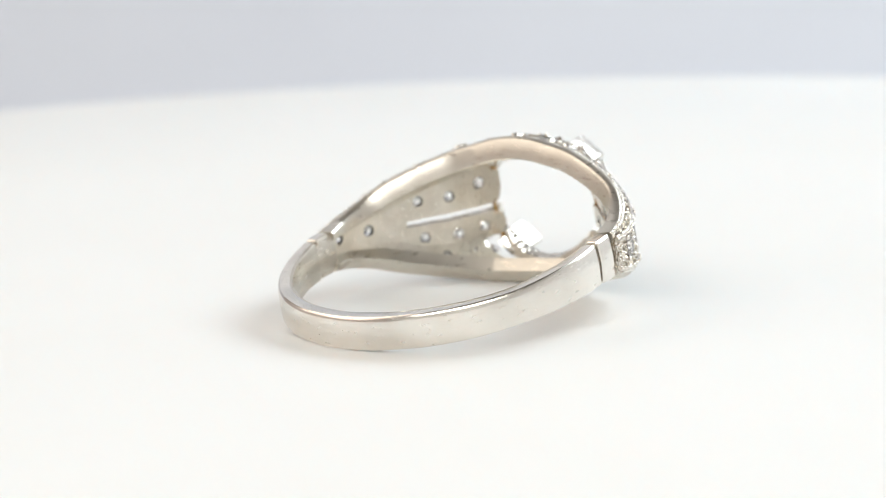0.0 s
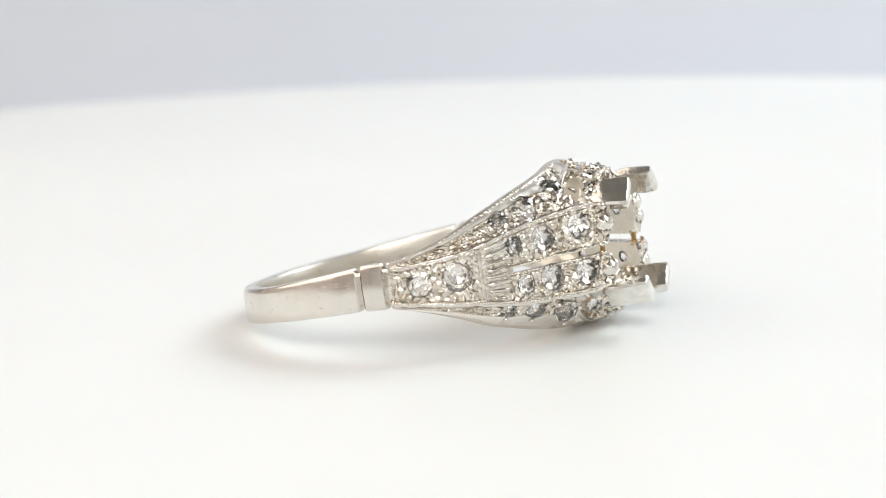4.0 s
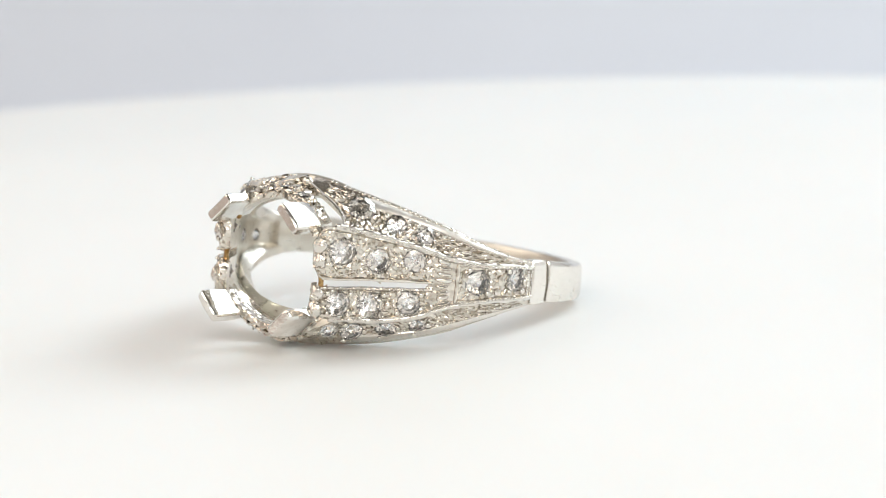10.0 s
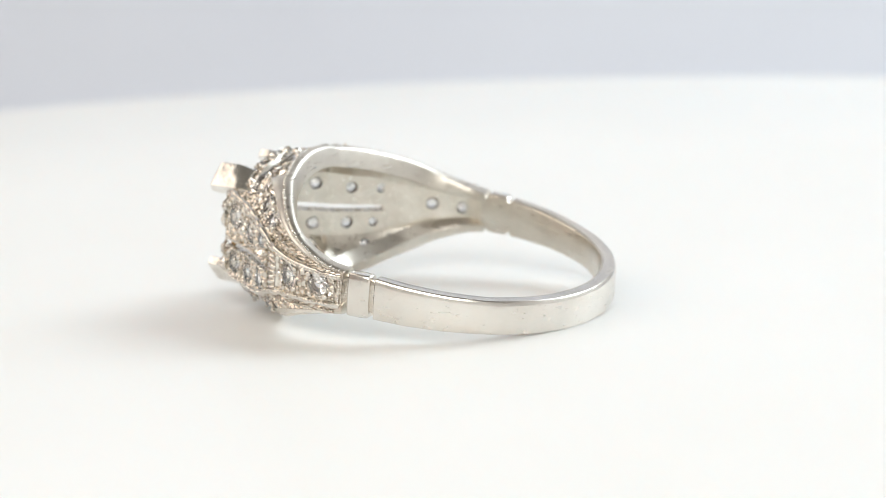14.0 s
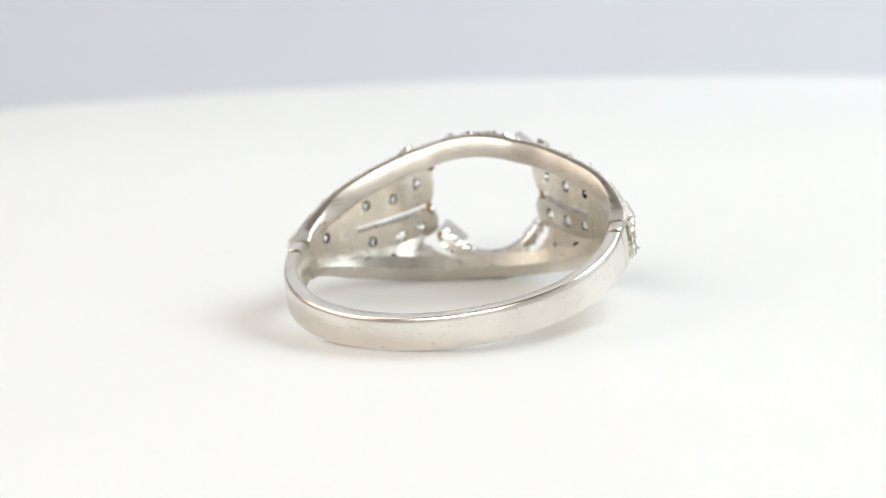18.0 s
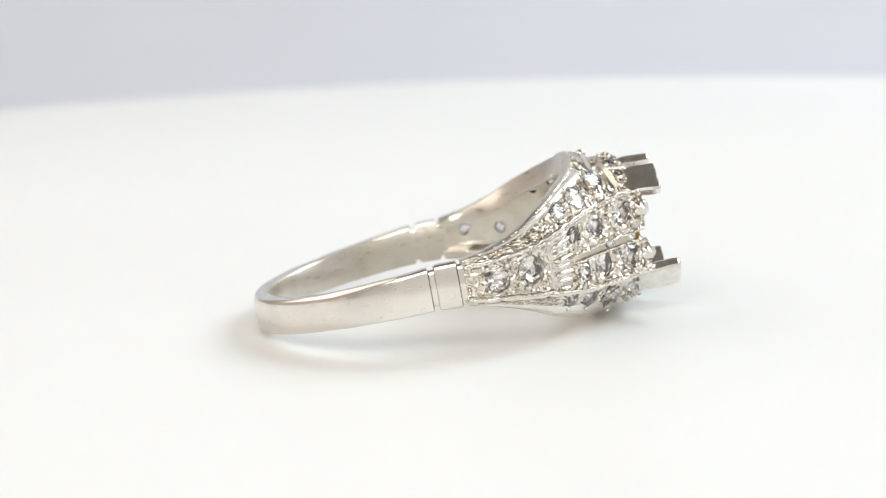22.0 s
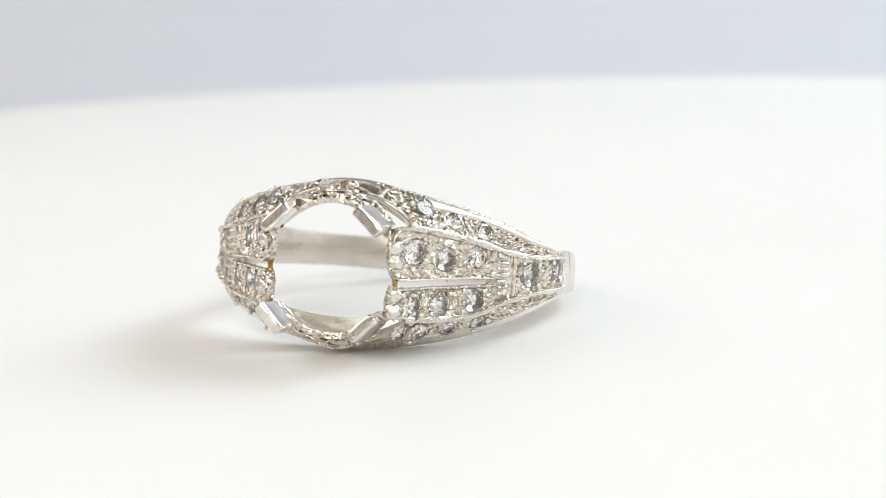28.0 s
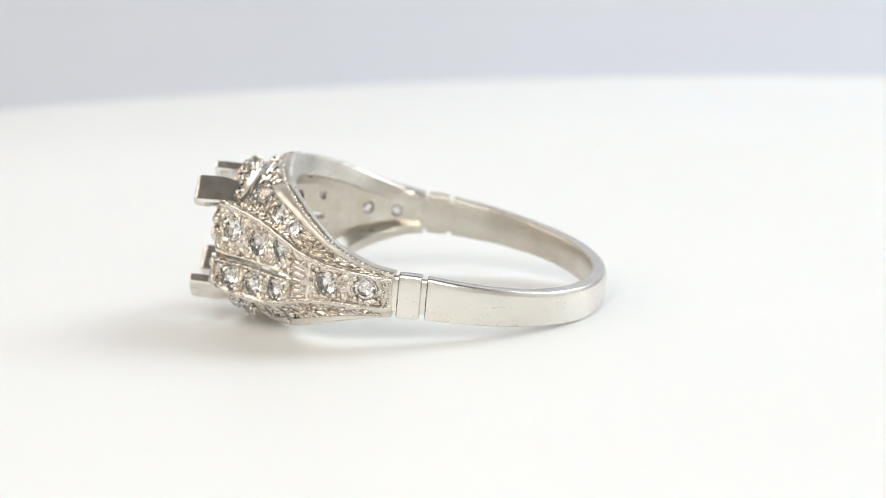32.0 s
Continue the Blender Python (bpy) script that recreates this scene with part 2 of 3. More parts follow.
def ring_of(r, z, n, turn=0.0, wobble=0.0):
    return [((r + rnd.uniform(-wobble, wobble)) * math.cos(2 * math.pi * (i + turn) / n), (r + rnd.uniform(-wobble, wobble)) * math.sin(2 * math.pi * (i + turn) / n), z + rnd.uniform(-wobble, wobble)) for i in range(n)]


def cut_stone():
    """A single-cut stone: table, eight crown facets, girdle, and eight uneven pavilion facets with a small culet."""
    deep, high, table = rnd.uniform(0.72, 0.9), rnd.uniform(0.17, 0.25), rnd.uniform(0.52, 0.62)
    cx, cy = rnd.uniform(-0.06, 0.06), rnd.uniform(-0.06, 0.06)
    girdle = ring_of(1, -0.02, 8, 0, 0.01)
    culet = [(x + cx, y + cy, z) for x, y, z in ring_of(0.06, -deep, 8)]
    waist = [tuple(a + (b - a) * 0.66 for a, b in zip(p, q)) for p, q in zip(girdle, culet)]
    waist = [(x * k, y * k, z + rnd.uniform(-0.015, 0.015)) for (x, y, z), k in zip(waist, [rnd.uniform(0.92, 1.08) for _ in range(8)])]
    rings = [ring_of(table, high, 8, 0, 0.012), ring_of(1, 0.02, 8, 0, 0.01), girdle, waist, culet]
    verts = [p for r in rings for p in r]
    faces = [tuple(range(8)), tuple(range(39, 31, -1))]
    for k in range(4):
        for i in range(8):
            n = (i + 1) % 8
            faces.append((8 * k + i, 8 * k + n, 8 * k + 8 + n, 8 * k + 8 + i))
    me = bpy.data.meshes.new("diamond")
    me.from_pydata([Vector(p) * MM for p in verts], [], faces)
    bm = bmesh.new()
    bm.from_mesh(me)
    bmesh.ops.recalc_face_normals(bm, faces=bm.faces)
    bm.to_mesh(me)
    bm.free()
    me.materials.append(DIAMOND)
    me.materials.append(MIRROR)
    for f in me.polygons:
        f.material_index = 1 if -0.5 * deep * MM < f.center.z < -0.03 * MM else 0
    return me


rnd = random.Random(7)
CUTS = [cut_stone() for _ in range(9)]


def bead_mesh(u_count, v_count):
    bm = bmesh.new()
    bmesh.ops.create_uvsphere(bm, u_segments=u_count, v_segments=v_count, radius=MM)
    me = bpy.data.meshes.new("bead")
    bm.to_mesh(me)
    bm.free()
    me.materials.append(POLISHED)
    me.polygons.foreach_set("use_smooth", [True] * len(me.polygons))
    return me


BEAD = bead_mesh(8, 5)
DOME = bead_mesh(20, 12)
for v in DOME.vertices:
    v.co += noise.noise_vector(v.co * 1700) * 0.0004


def place(me, name, p, d, r, parent, spin=0.0, flat=1.0):
    ob = new(name, me)
    ob.parent = parent
    ob.matrix_local = Matrix.Translation(Vector(p) * MM) @ d.to_track_quat("Z", "Y").to_matrix().to_4x4() @ Matrix.Rotation(spin, 4, "Z") @ Matrix.Diagonal((r, r, r * flat, 1))
    return ob


def stone(p, d, r, parent, beads=4, turn=0.78):
    """A diamond with its table along d, held by small beads."""
    lean = Vector((rnd.uniform(-1, 1), rnd.uniform(-1, 1), rnd.uniform(-1, 1))) * 0.07
    place(rnd.choice(CUTS), "diamond", p, (d + lean).normalized(), r, parent, rnd.uniform(0, 1))
    x = (Vector((0, 0, 1)) - d * d.z).normalized()
    y = d.cross(x)
    for i in range(beads):
        a = turn + 2 * math.pi * i / beads + rnd.uniform(-0.12, 0.12)
        s = rnd.uniform(0.1, 0.17)
        place(BEAD, "bead", Vector(p) + (x * math.cos(a) + y * math.sin(a)) * (r + 0.06) + d * 0.1, d, s, parent, 0.0, 0.75)


def grains(name, pts, r, parent, mat=None):
    """A row of milgrain beads, joined."""
    bm = bmesh.new()
    for p in pts:
        if rnd.random() < 0.1:
            continue
        shift = Vector([rnd.uniform(-0.022, 0.022) for _ in range(3)])
        bmesh.ops.create_icosphere(bm, subdivisions=1, radius=r * rnd.uniform(0.65, 1.2), matrix=Matrix.Translation(Vector(p) + shift) @ Matrix.Diagonal((rnd.uniform(0.85, 1.25), rnd.uniform(0.85, 1.25), rnd.uniform(0.8, 1.1), 1)))
    ob = part(name, bm, mat or POLISHED, parent, sharp=80)
    return tagged(ob, kind="stuff")


def scatter(spots, stones, size, parent):
    """Chiselled relief over a worked surface, clear of the stones: small uneven wedges and a few grains, or strokes along a line; spots are (place, direction[, line])."""
    bm, kept = bmesh.new(), []
    for p, d, *line in spots:
        r = size * rnd.uniform(0.7, 1.7)
        if any((p - q).length < 0.9 * sr + 0.3 * r for q, _, sr in stones) or any((p - q).length < 0.52 * (r + o) for q, o in kept):
            continue
        kept.append((p, r))
        m = Matrix.Translation(p) @ d.to_track_quat("Z", "Y").to_matrix().to_4x4() @ Matrix.Rotation(rnd.uniform(0, 6), 4, "Z")
        m = m @ Matrix.Diagonal((rnd.uniform(0.8, 1.2), rnd.uniform(0.6, 2.0), rnd.uniform(0.4, 0.9), 1))
        if line:
            y = (line[0] + Vector([rnd.uniform(-0.25, 0.25) for _ in range(3)])).normalized()
            x = y.cross(d).normalized()
            m = Matrix.Translation(p) @ Matrix((x, y, x.cross(y))).transposed().to_4x4() @ Matrix.Diagonal((0.75, rnd.uniform(1.4, 2.8), rnd.uniform(0.5, 0.9), 1))
        if rnd.random() < 0.3:
            bmesh.ops.create_icosphere(bm, subdivisions=1, radius=r * 0.8, matrix=m)
            continue
        n = rnd.choice((3, 4, 5))
        top = bm.verts.new(m @ Vector((rnd.uniform(-0.5, 0.5) * r, rnd.uniform(-0.5, 0.5) * r, r * rnd.uniform(0.6, 1.1))))
        foot = [bm.verts.new(m @ Vector((r * rnd.uniform(0.8, 1.4) * math.cos(6.283 * (i + rnd.uniform(-0.2, 0.2)) / n), r * rnd.uniform(0.8, 1.4) * math.sin(6.283 * i / n), -r * 0.6))) for i in range(n)]
        for i in range(n):
            bm.faces.new((foot[i], foot[(i + 1) % n], top))
        bm.faces.new(foot[::-1])
    ob = part("grain_field", bm, CHASED, parent, sharp=12)
    return tagged(ob, kind="stuff")


# shank: a flat band that droops a little towards its back
def shank_point(a, inn, h):
    """Round the back as an ellipse, then straight on to the head; a in degrees from the back, past 90 in tenths of a millimetre."""
    r = radians(min(abs(a), 90))
    e = max(0.0, (abs(a) - 62) / 48)
    e = min(1.0, e)
    swell = 0.38 * e * e * (3 - 2 * e)
    u = -7.109 - (8.494 - inn) * math.cos(r) + max(0.0, abs(a) - 90) / 10
    v = (9.019 - inn) * math.sin(r) + swell
    k = max(0.0, -6 - u) / 10
    return u, math.copysign(v, a), -0.872 * k + h


def band(name, stations, label=""):
    """A flat band along the shank; a station is (a, recess of the outer face, half width)."""
    secs = []
    for a, g, hh in stations:
        th, c = 0.92, 0.012 + 0.055 * max(0.0, min(1.0, (abs(a) - 58) / 36))
        sec = [(g + c * 0.8, -hh + 0.2), (g, -0.25), (g, 0.05), (g + 0.3 * c, 0.3), (g + c, hh - 0.32), (g + c + 0.03, hh - 0.18), (g + c + 0.08, hh - 0.06), (g + c + 0.15, hh), (th - 0.2, hh), (th - 0.06, hh - 0.06), (th, hh - 0.2),
               (th, -hh + 0.2), (th - 0.06, -hh + 0.06), (th - 0.2, -hh), (g + 0.16, -hh), (g + 0.05, -hh + 0.06)]
        secs.append([shank_point(a, x, h) for x, h in sec])
    return part(name, loft(secs), POLISHED, RING, label, sharp=30)


def half_width(a):
    return 0.914 + 0.2 * max(0.0, min(1.0, (abs(a) - 55) / 42))


band("shank", [(-97.1, 0.07, 1.06)] + [(a, 0, half_width(a)) for a in np.linspace(-96.5, 96.5, 90)] + [(97.1, 0.07, 1.06)], "smooth flat platinum shank with fine scratches")
for s in (1, -1):
    band("collar", [(s * 99.7, 0.07, 1.08), (s * 100.4, 0, 1.14), (s * 104, -0.03, 1.16), (s * 111.2, 0, 1.17), (s * 111.9, 0.07, 1.1)], "plain collar between two turned grooves")
    band("neck", [(s * 96.2, 0.35, 0.92), (s * 105, 0.35, 0.95), (s * 116, 0.35, 0.95)])


# rails along both edges of the head
def rail(up):
    apex = Vector((2.5, 0, 4.6 if up > 0 else 4.02))
    halves = []
    for side in (1, -1):
        half = [rail_point(q, side, up) for q in np.linspace(0, 7, 43)]
        foot = half[42].copy()
        for f in np.linspace(0.1, 1, 10):
            p = foot.lerp(apex, f)
            p.z = foot.z + (apex.z - foot.z) * (1 - (1 - f) ** 2)
            p.x = foot.x + (apex.x - foot.x) * (1 - (1 - f) ** 2)
            half.append(p)
        halves.append([Vector((p.x, p.y * side, p.z)) for p in half])
    line = halves[0] + halves[1][-2::-1]
    secs, edge = [], []
    for i, p in enumerate(line):
        t = (line[min(i + 1, len(line) - 1)] - line[max(i - 1, 0)])
        t.z = 0
        t.normalize()
        n = Vector((-t.y, t.x, 0))
        n = n if n.dot(p - Vector((-6, 0, p.z))) > 0 else -n
        f = min(1.0, min(i, len(line) - 1 - i) / 16)
        w, dep, drop = 0.45 + 0.45 * f, 1.05 - 0.5 * f, 0.33 * f if up > 0 else 0.0
        tuck = 0.15 + 0.35 * f if up < 0 else 0.0
        sec = [(0.02, -0.12), (-0.05, -0.02), (-0.2, 0.03), (-dep + 0.1, -0.02), (-dep, -0.12), (-dep - 0.22 * f, -w + 0.1 - drop), (-dep - 0.12 * f, -w - drop), (-0.2, -w - tuck), (0.0, -w + 0.1)]
        secs.append([flip(p + n * a + Vector((0, 0, b)), 1, up) for a, b in sec])
        edge.append((p, n))
    ob = part("rail", loft(secs), DULL_METAL, RING, "smooth platinum rail along the edge of the head", sharp=40)
    run, beads = 0.0, []
    for (p, n), (p2, n2) in zip(edge, edge[1:]):
        seg = (p2 - p).length
        while run < seg:
            f = run / seg
            m = p.lerp(p2, f)
            if abs(m.y) > 1.2 and (beads == [] or (m - Vector((beads[-1].x, beads[-1].y, beads[-1].z * up))).length > 0.2):
                beads.append(flip(m + n * -0.02 + Vector((0, 0, -0.04 if m.y > 0 else -0.075)), 1, up))
            run += 0.29
        run -= seg
    if up > 0:
        grains("milgrain", beads, 0.108, ob)


for up in (1, -1):
    rail(up)


def end_panel(side):
    secs = []
    for q in np.linspace(0.02, 2.7, 22):
        c, t, n = panel_point(q, side)
        hi, lo = value(TOP[side], min(q, 2.2)), value(BOTTOM[side], min(q, 2.3))
        prof = [(-0.6, lo + 0.1), (-0.6, hi - 0.1), (-0.3, hi), (0.05, hi), (0.06, hi - 0.14), (-0.10, hi - 0.2), (-0.10, lo + 0.2), (0.06, lo + 0.14), (0.05, lo), (-0.3, lo)]
        secs.append([flip(c + n * a + Vector((0, 0, b)), side, 1) for a, b in prof])
    holes, stones = [], []
    for q, h, r in END_STONES[side]:
        c, t, n = panel_point(q, side)
        p, d = flip(c - n * 0.12 + Vector((0, 0, h)), side, 1), flip(n, side, 1)
        holes.append((p, d, r * 0.96))
        stones.append((p, d, r))
    ob = drilled(loft(secs), holes, "end_panel", ENGRAVED, RING, "tapered engraved panel with two diamonds", 1)
    for p, d, r in stones:
        stone(p, d, r, ob)
    spots = []
    for _ in range(600):
        q = rnd.uniform(0.3, 2.6)
        c, t, n = panel_point(q, side)
        h = rnd.uniform(value(BOTTOM[side], q) + 0.24, value(TOP[side], q) - 0.24)
        spots.append((flip(c - n * 0.1 + Vector((0, 0, h)), side, 1), flip(n, side, 1)))
    scatter(spots, stones, 0.17, ob)
    pts = []
    for q in np.linspace(0.1, 2.6, 24):
        c, t, n = panel_point(q, side)
        for h in (value(TOP[side], min(q, 2.2)) - 0.06, value(BOTTOM[side], min(q, 2.3)) + 0.06):
            pts.append(flip(c + n * 0.06 + Vector((0, 0, h)), side, 1))
    for q in (0.1, 0.3):
        c, t, n = panel_point(q, side)
        pts += [flip(c + n * 0.02 + Vector((0, 0, z)), side, 1) for z in np.linspace(value(BOTTOM[side], q) + 0.12, value(TOP[side], q) - 0.12, 11)]
    grains("milgrain", pts, 0.075, ob)


def fluted_panel(side):
    """Chisel-cut flutes of uneven length between the end panel and the bars."""
    last = 3.55 if side > 0 else 3.75
    secs = []
    for q in np.linspace(2.6, last, 10):
        c, t, n = panel_point(q, side)
        hi, lo = value(TOP[side], q), value(BOTTOM[side], q)
        secs.append([flip(c + n * a + Vector((0, 0, b)), side, 1) for a, b in ((-0.58, lo), (-0.58, hi), (-0.12, hi), (-0.12, lo))])
    ob = part("fluted_panel", loft(secs), ENGRAVED, RING, "panel of fine raised flutes")
    count = 8
    for k in range(count):
        f = (k + 0.5) / count
        ss = []
        start, long = rnd.uniform(2.86, 3.0), rnd.uniform(last - 0.4, last - 0.05)
        size, lean, rise = rnd.uniform(0.75, 1.4), rnd.uniform(-0.14, 0.14), rnd.uniform(1.0, 1.8)
        for q in np.linspace(start, long, 9):
            c, t, n = panel_point(q, side)
            hi, lo = value(TOP[side], q) - 0.1, value(BOTTOM[side], q) + 0.1
            h = lo + f * (hi - lo) + lean * (q - 3.2)
            w = 0.125 * size * math.sqrt(max(0.05, 1 - ((q - (start + long) / 2) / (0.52 * (long - start))) ** 4)) * (1 + 0.15 * math.sin(9 * q + 3 * k))
            ss.append([flip(c + n * (-0.14 + rise * w * math.sin(a)) + Vector((0, 0, h + w * math.cos(a))), side, 1) for a in [radians(x) for x in range(0, 360, 45)]])
        part("flute", loft(ss), POLISHED, ob, sharp=60)
    for q0 in (2.72,):
        ss = []
        c, t, n = panel_point(q0, side)
        for h in np.linspace(value(BOTTOM[side], 2.4) + 0.02, value(TOP[side], 2.3) - 0.02, 9):
            ss.append([flip(c + n * (-0.1 + 0.1 * math.sin(a)) + t * 0.11 * math.cos(a) + Vector((0, 0, h)), side, 1) for a in [radians(x) for x in range(0, 360, 60)]])
        part("crossbar", loft(ss), CHASED, ob, sharp=60)


def stone_row(side, up):
    first = 3.45 if side > 0 else 3.6
    secs = []
    qs = list(np.linspace(first, 6.75, 24)) + [6.9, 7.02, 7.1, 7.14]
    for q in qs:
        c, t, n = panel_point(q, side)
        lo, hi = slit_height(q, side, up) + 0.02, ridge_height(q, side, up)
        e = max(0.0, (q - 6.75) / 0.4)
        m, s = (lo + hi) / 2, math.sqrt(max(0.1, 1 - e * e))
        lo, hi = m + (lo - m) * s, m + (hi - m) * s
        top = 0.04 - 0.28 * e * e
        prof = [(-0.6, lo + 0.08), (-0.6, hi - 0.08), (-0.2, hi), (top, hi - 0.04), (top + 0.02, hi - 0.16), (top - 0.12, hi - 0.26), (top - 0.12, lo + 0.22), (top + 0.02, lo + 0.12), (top, lo + 0.03), (-0.2, lo)]
        secs.append([flip(c + n * a + Vector((0, 0, b)), side, up) for a, b in prof])
    holes, stones = [], []
    for q, h, r in BAR_STONES[side, up]:
        c, t, n = panel_point(q, side)
        p, d = flip(c - n * 0.13 + Vector((0, 0, h * up)), side, up), flip(n, side, up)
        holes.append((p, d, r * 0.96))
        stones.append((p, d, r))
    ob = drilled(loft(secs), holes, "stone_bar", ENGRAVED, RING, "raised bar set with three round diamonds")
    for p, d, r in stones:
        stone(p, d, r, ob)
    # the edge along the slit: beaded, but for one plain lip
    pts, lip = [], []
    for q in np.linspace(first + 0.1, 6.8, 34):
        c, t, n = panel_point(q, side)
        p = c + n * 0.05 + Vector((0, 0, slit_height(q, side, up) + 0.1))
        pts.append(flip(p, side, up))
        k = 1 + 0.18 * math.sin(3.1 * q) + 0.1 * math.sin(7.7 * q + up)
        lip.append([flip(p + n * (0.07 * k * math.sin(a) - 0.04) + Vector((0, 0, 0.06 * k * math.cos(a))), side, up) for a in [radians(x) for x in range(0, 360, 45)]])
    if side < 0 or up < 0:
        grains("milgrain", pts, 0.07, ob)
    else:
        part("rib", loft(lip), SATIN, ob, sharp=70)
    spots = []
    for _ in range(800):
        q = rnd.uniform(first + 0.05, 6.85)
        c, t, n = panel_point(q, side)
        h = rnd.uniform(slit_height(q, side, up) + 0.22, ridge_height(q, side, up) - 0.2)
        spots.append((flip(c - n * 0.06 + Vector((0, 0, h)), side, up), flip(n, side, up)))
    scatter(spots, stones, 0.16, ob)
    c, t, n = panel_point(6.85, side)
    mid = (slit_height(6.85, side, up) + ridge_height(6.85, side, up)) / 2
    if side < 0:
        place(DOME, "bead", flip(c - n * 0.02 + Vector((0, 0, mid)), side, up), flip(n, side, up), 0.46, ob, 0.0, 0.6)
        spots = [(flip(c + n * rnd.uniform(-0.1, 0.1) + t * rnd.uniform(-0.3, 0.0) + Vector((0, 0, mid + rnd.uniform(-0.6, 0.6))), side, up), flip(n, side, up)) for _ in range(50)]
        scatter(spots, stones, 0.15, ob)
    else:
        spots = []
        for _ in range(90):
            cc, tt, nn = panel_point(rnd.uniform(6.5, 7.08), side)
            spots.append((flip(cc - nn * 0.08 + Vector((0, 0, mid + rnd.uniform(-0.8, 0.8))), side, up), flip(nn, side, up)))
        scatter(spots, stones, 0.13, ob)
        # solid lumps of metal at the bar's tip
        for k, size in ((-0.4, 0.4), (0.4, 0.42)):
            place(DOME, "bead", flip(c - n * 0.1 + t * 0.16 + Vector((0, 0, mid + k)), side, up), (flip(n, side, up) * 0.6 + flip(t, side, up)).normalized(), size, ob, 2 + k * (3 + up), 0.55)


# (place along the strip, across it, radius)
SIDE_STONES = {
    (1, 1): ((3.84, 0.47, 0.55), (4.78, 0.47, 0.6), (6.04, 0.58, 0.74)),
    (1, -1): ((3.86, 0.47, 0.5), (4.82, 0.44, 0.58), (5.9, 0.41, 0.62)),
    (-1, 1): ((3.7, 0.52, 0.56), (4.76, 0.48, 0.72), (5.92, 0.56, 0.72)),
    (-1, -1): ((3.54, 0.29, 0.54), (4.54, 0.36, 0.6), (5.7, 0.48, 0.66)),
}


def side_strip(side, up):
    secs = []
    for q in np.linspace(0.05, 6.22, 40):
        s = []
        for w, o in ((0.02, -0.2), (0.25, -0.2), (0.5, -0.2), (0.75, -0.18), (0.97, -0.16), (0.97, -0.66), (0.5, -0.66), (0.02, -0.66)):
            p, d = side_point(q, w, side, up, o)
            s.append(flip(p, side, up))
        secs.append(s)
    holes, stones = [], []
    for q, w, r in SIDE_STONES[side, up]:
        p, d = side_point(q, w, side, up, 0.0 if q > 5.5 else -0.18)
        d = (d + panel_point(q, side)[2] * (0.6 if up > 0 else 0.4)).normalized()
        p, d = flip(p, side, up), flip(d, side, up)
        holes.append((p, d, r * 0.96))
        stones.append((p, d, r))
    ob = drilled(loft(secs), holes, "side_strip", ENGRAVED, RING, "sloping engraved strip with three diamonds")
    for p, d, r in stones:
        stone(p, d, r, ob, 0 if r > 0.73 else 3)
    if up < 0:
        p, d = side_point(6.72, 0.36, side, up, 0.12)
        d = (d + panel_point(6.7, side)[2] * 0.5).normalized()
        stones.append((flip(p, side, up), flip(d, side, up), 0.46))
        stone(*stones[-1], ob, 0)
    spots = []
    for _ in range(800):
        q, w = rnd.uniform(0.9, 6.2), rnd.uniform(0.12, 0.7)
        p, d = side_point(q, w, side, up, -0.18)
        spot = (flip(p, side, up), flip(d, side, up))
        # the narrow end is cut with strokes along the strip
        spots.append(spot + (flip(panel_point(q, side)[1], side, up),) if q < 3.5 else spot)
    scatter(spots, stones, 0.13, ob)
    # ridge between the strip and the bars: cut by hand, of uneven width
    ss, cuts = [], []
    for q in np.linspace(0.05, 6.4, 90):
        p, d = side_point(q, 0.02, side, up, 0.02)
        c, t, n = panel_point(q, side)
        x = d.cross(t).normalized()
        k = (1.3 if side > 0 and q > 2.6 else 1.0) + 0.16 * math.sin(5 * q + side) + 0.14 * math.sin(13 * q + 2 * up) + rnd.uniform(-0.1, 0.1)
        ss.append([flip(p + d * (0.16 * k * math.sin(a) - 0.10) + x * 0.12 * k * math.cos(a), side, up) for a in [radians(z) for z in range(0, 360, 36)]])
        if q < 6.2:
            cuts.append(flip(p + d * 0.02 - x * (0.14 if x.z > 0 else -0.14), side, up))
    part("ridge", loft(ss), POLISHED, ob, sharp=50)
    grains("milgrain", cuts, 0.06, ob)
    pts = []
    for q in np.linspace(0.5, 3.5, 16):
        for w in ((0.5,) if q < 1.8 else (0.34, 0.66)):
            p, d = side_point(q, w, side, up, -0.14)
            pts.append(flip(p, side, up))
    grains("milgrain", pts, 0.1, ob, ENGRAVED)
    # polished rib that closes the strip beside the opening and runs on to the rim
    low = 0.94 if up < 0 else 1.0
    top = ridge_height(6.3, side, up) - 0.1
    way = [(3.1, 0.35, 4.28 * low), (3.3, 1.3, 3.95 * low), (3.5, 2.2, 3.6 * low), (3.6, 3.0, 3.2 * low), (3.8, 3.65, 2.8 * low), (4.3, 4.15, top)]
    if side < 0:
        way = [(3.05, 0.5, 4.28 * low), (3.1, 1.6, 3.98 * low), (3.1, 2.6, 3.58 * low), (3.2, 3.4, 3.05 * low), (3.5, 4.0, 2.6 * low), (3.95, 4.35, top)]
    ss = []
    for k in np.linspace(0.2, 4.6, 23):
        a = spline(way, k)
        b = spline([(2.5, 0, 4.6 * low), (2.45, 1.2, 4.45 * low), (2.3, 2.4, 4.2 * low), (2.1, 3.2, 4.05 * low), (1.85, 3.8, 3.9 * low), (1.7, 4.2, 3.75 * low)], k)
        m = a.lerp(b, 0.5) + Vector((0.05, 0, 0.05))
        ins = Vector((-0.35, -0.12, -0.4))
        ss.append([flip(x, side, up) for x in (a, m, b, b + ins, m + ins, a + ins)])
    part("strip_tip", loft(ss), CHASED, ob)
    spots = []
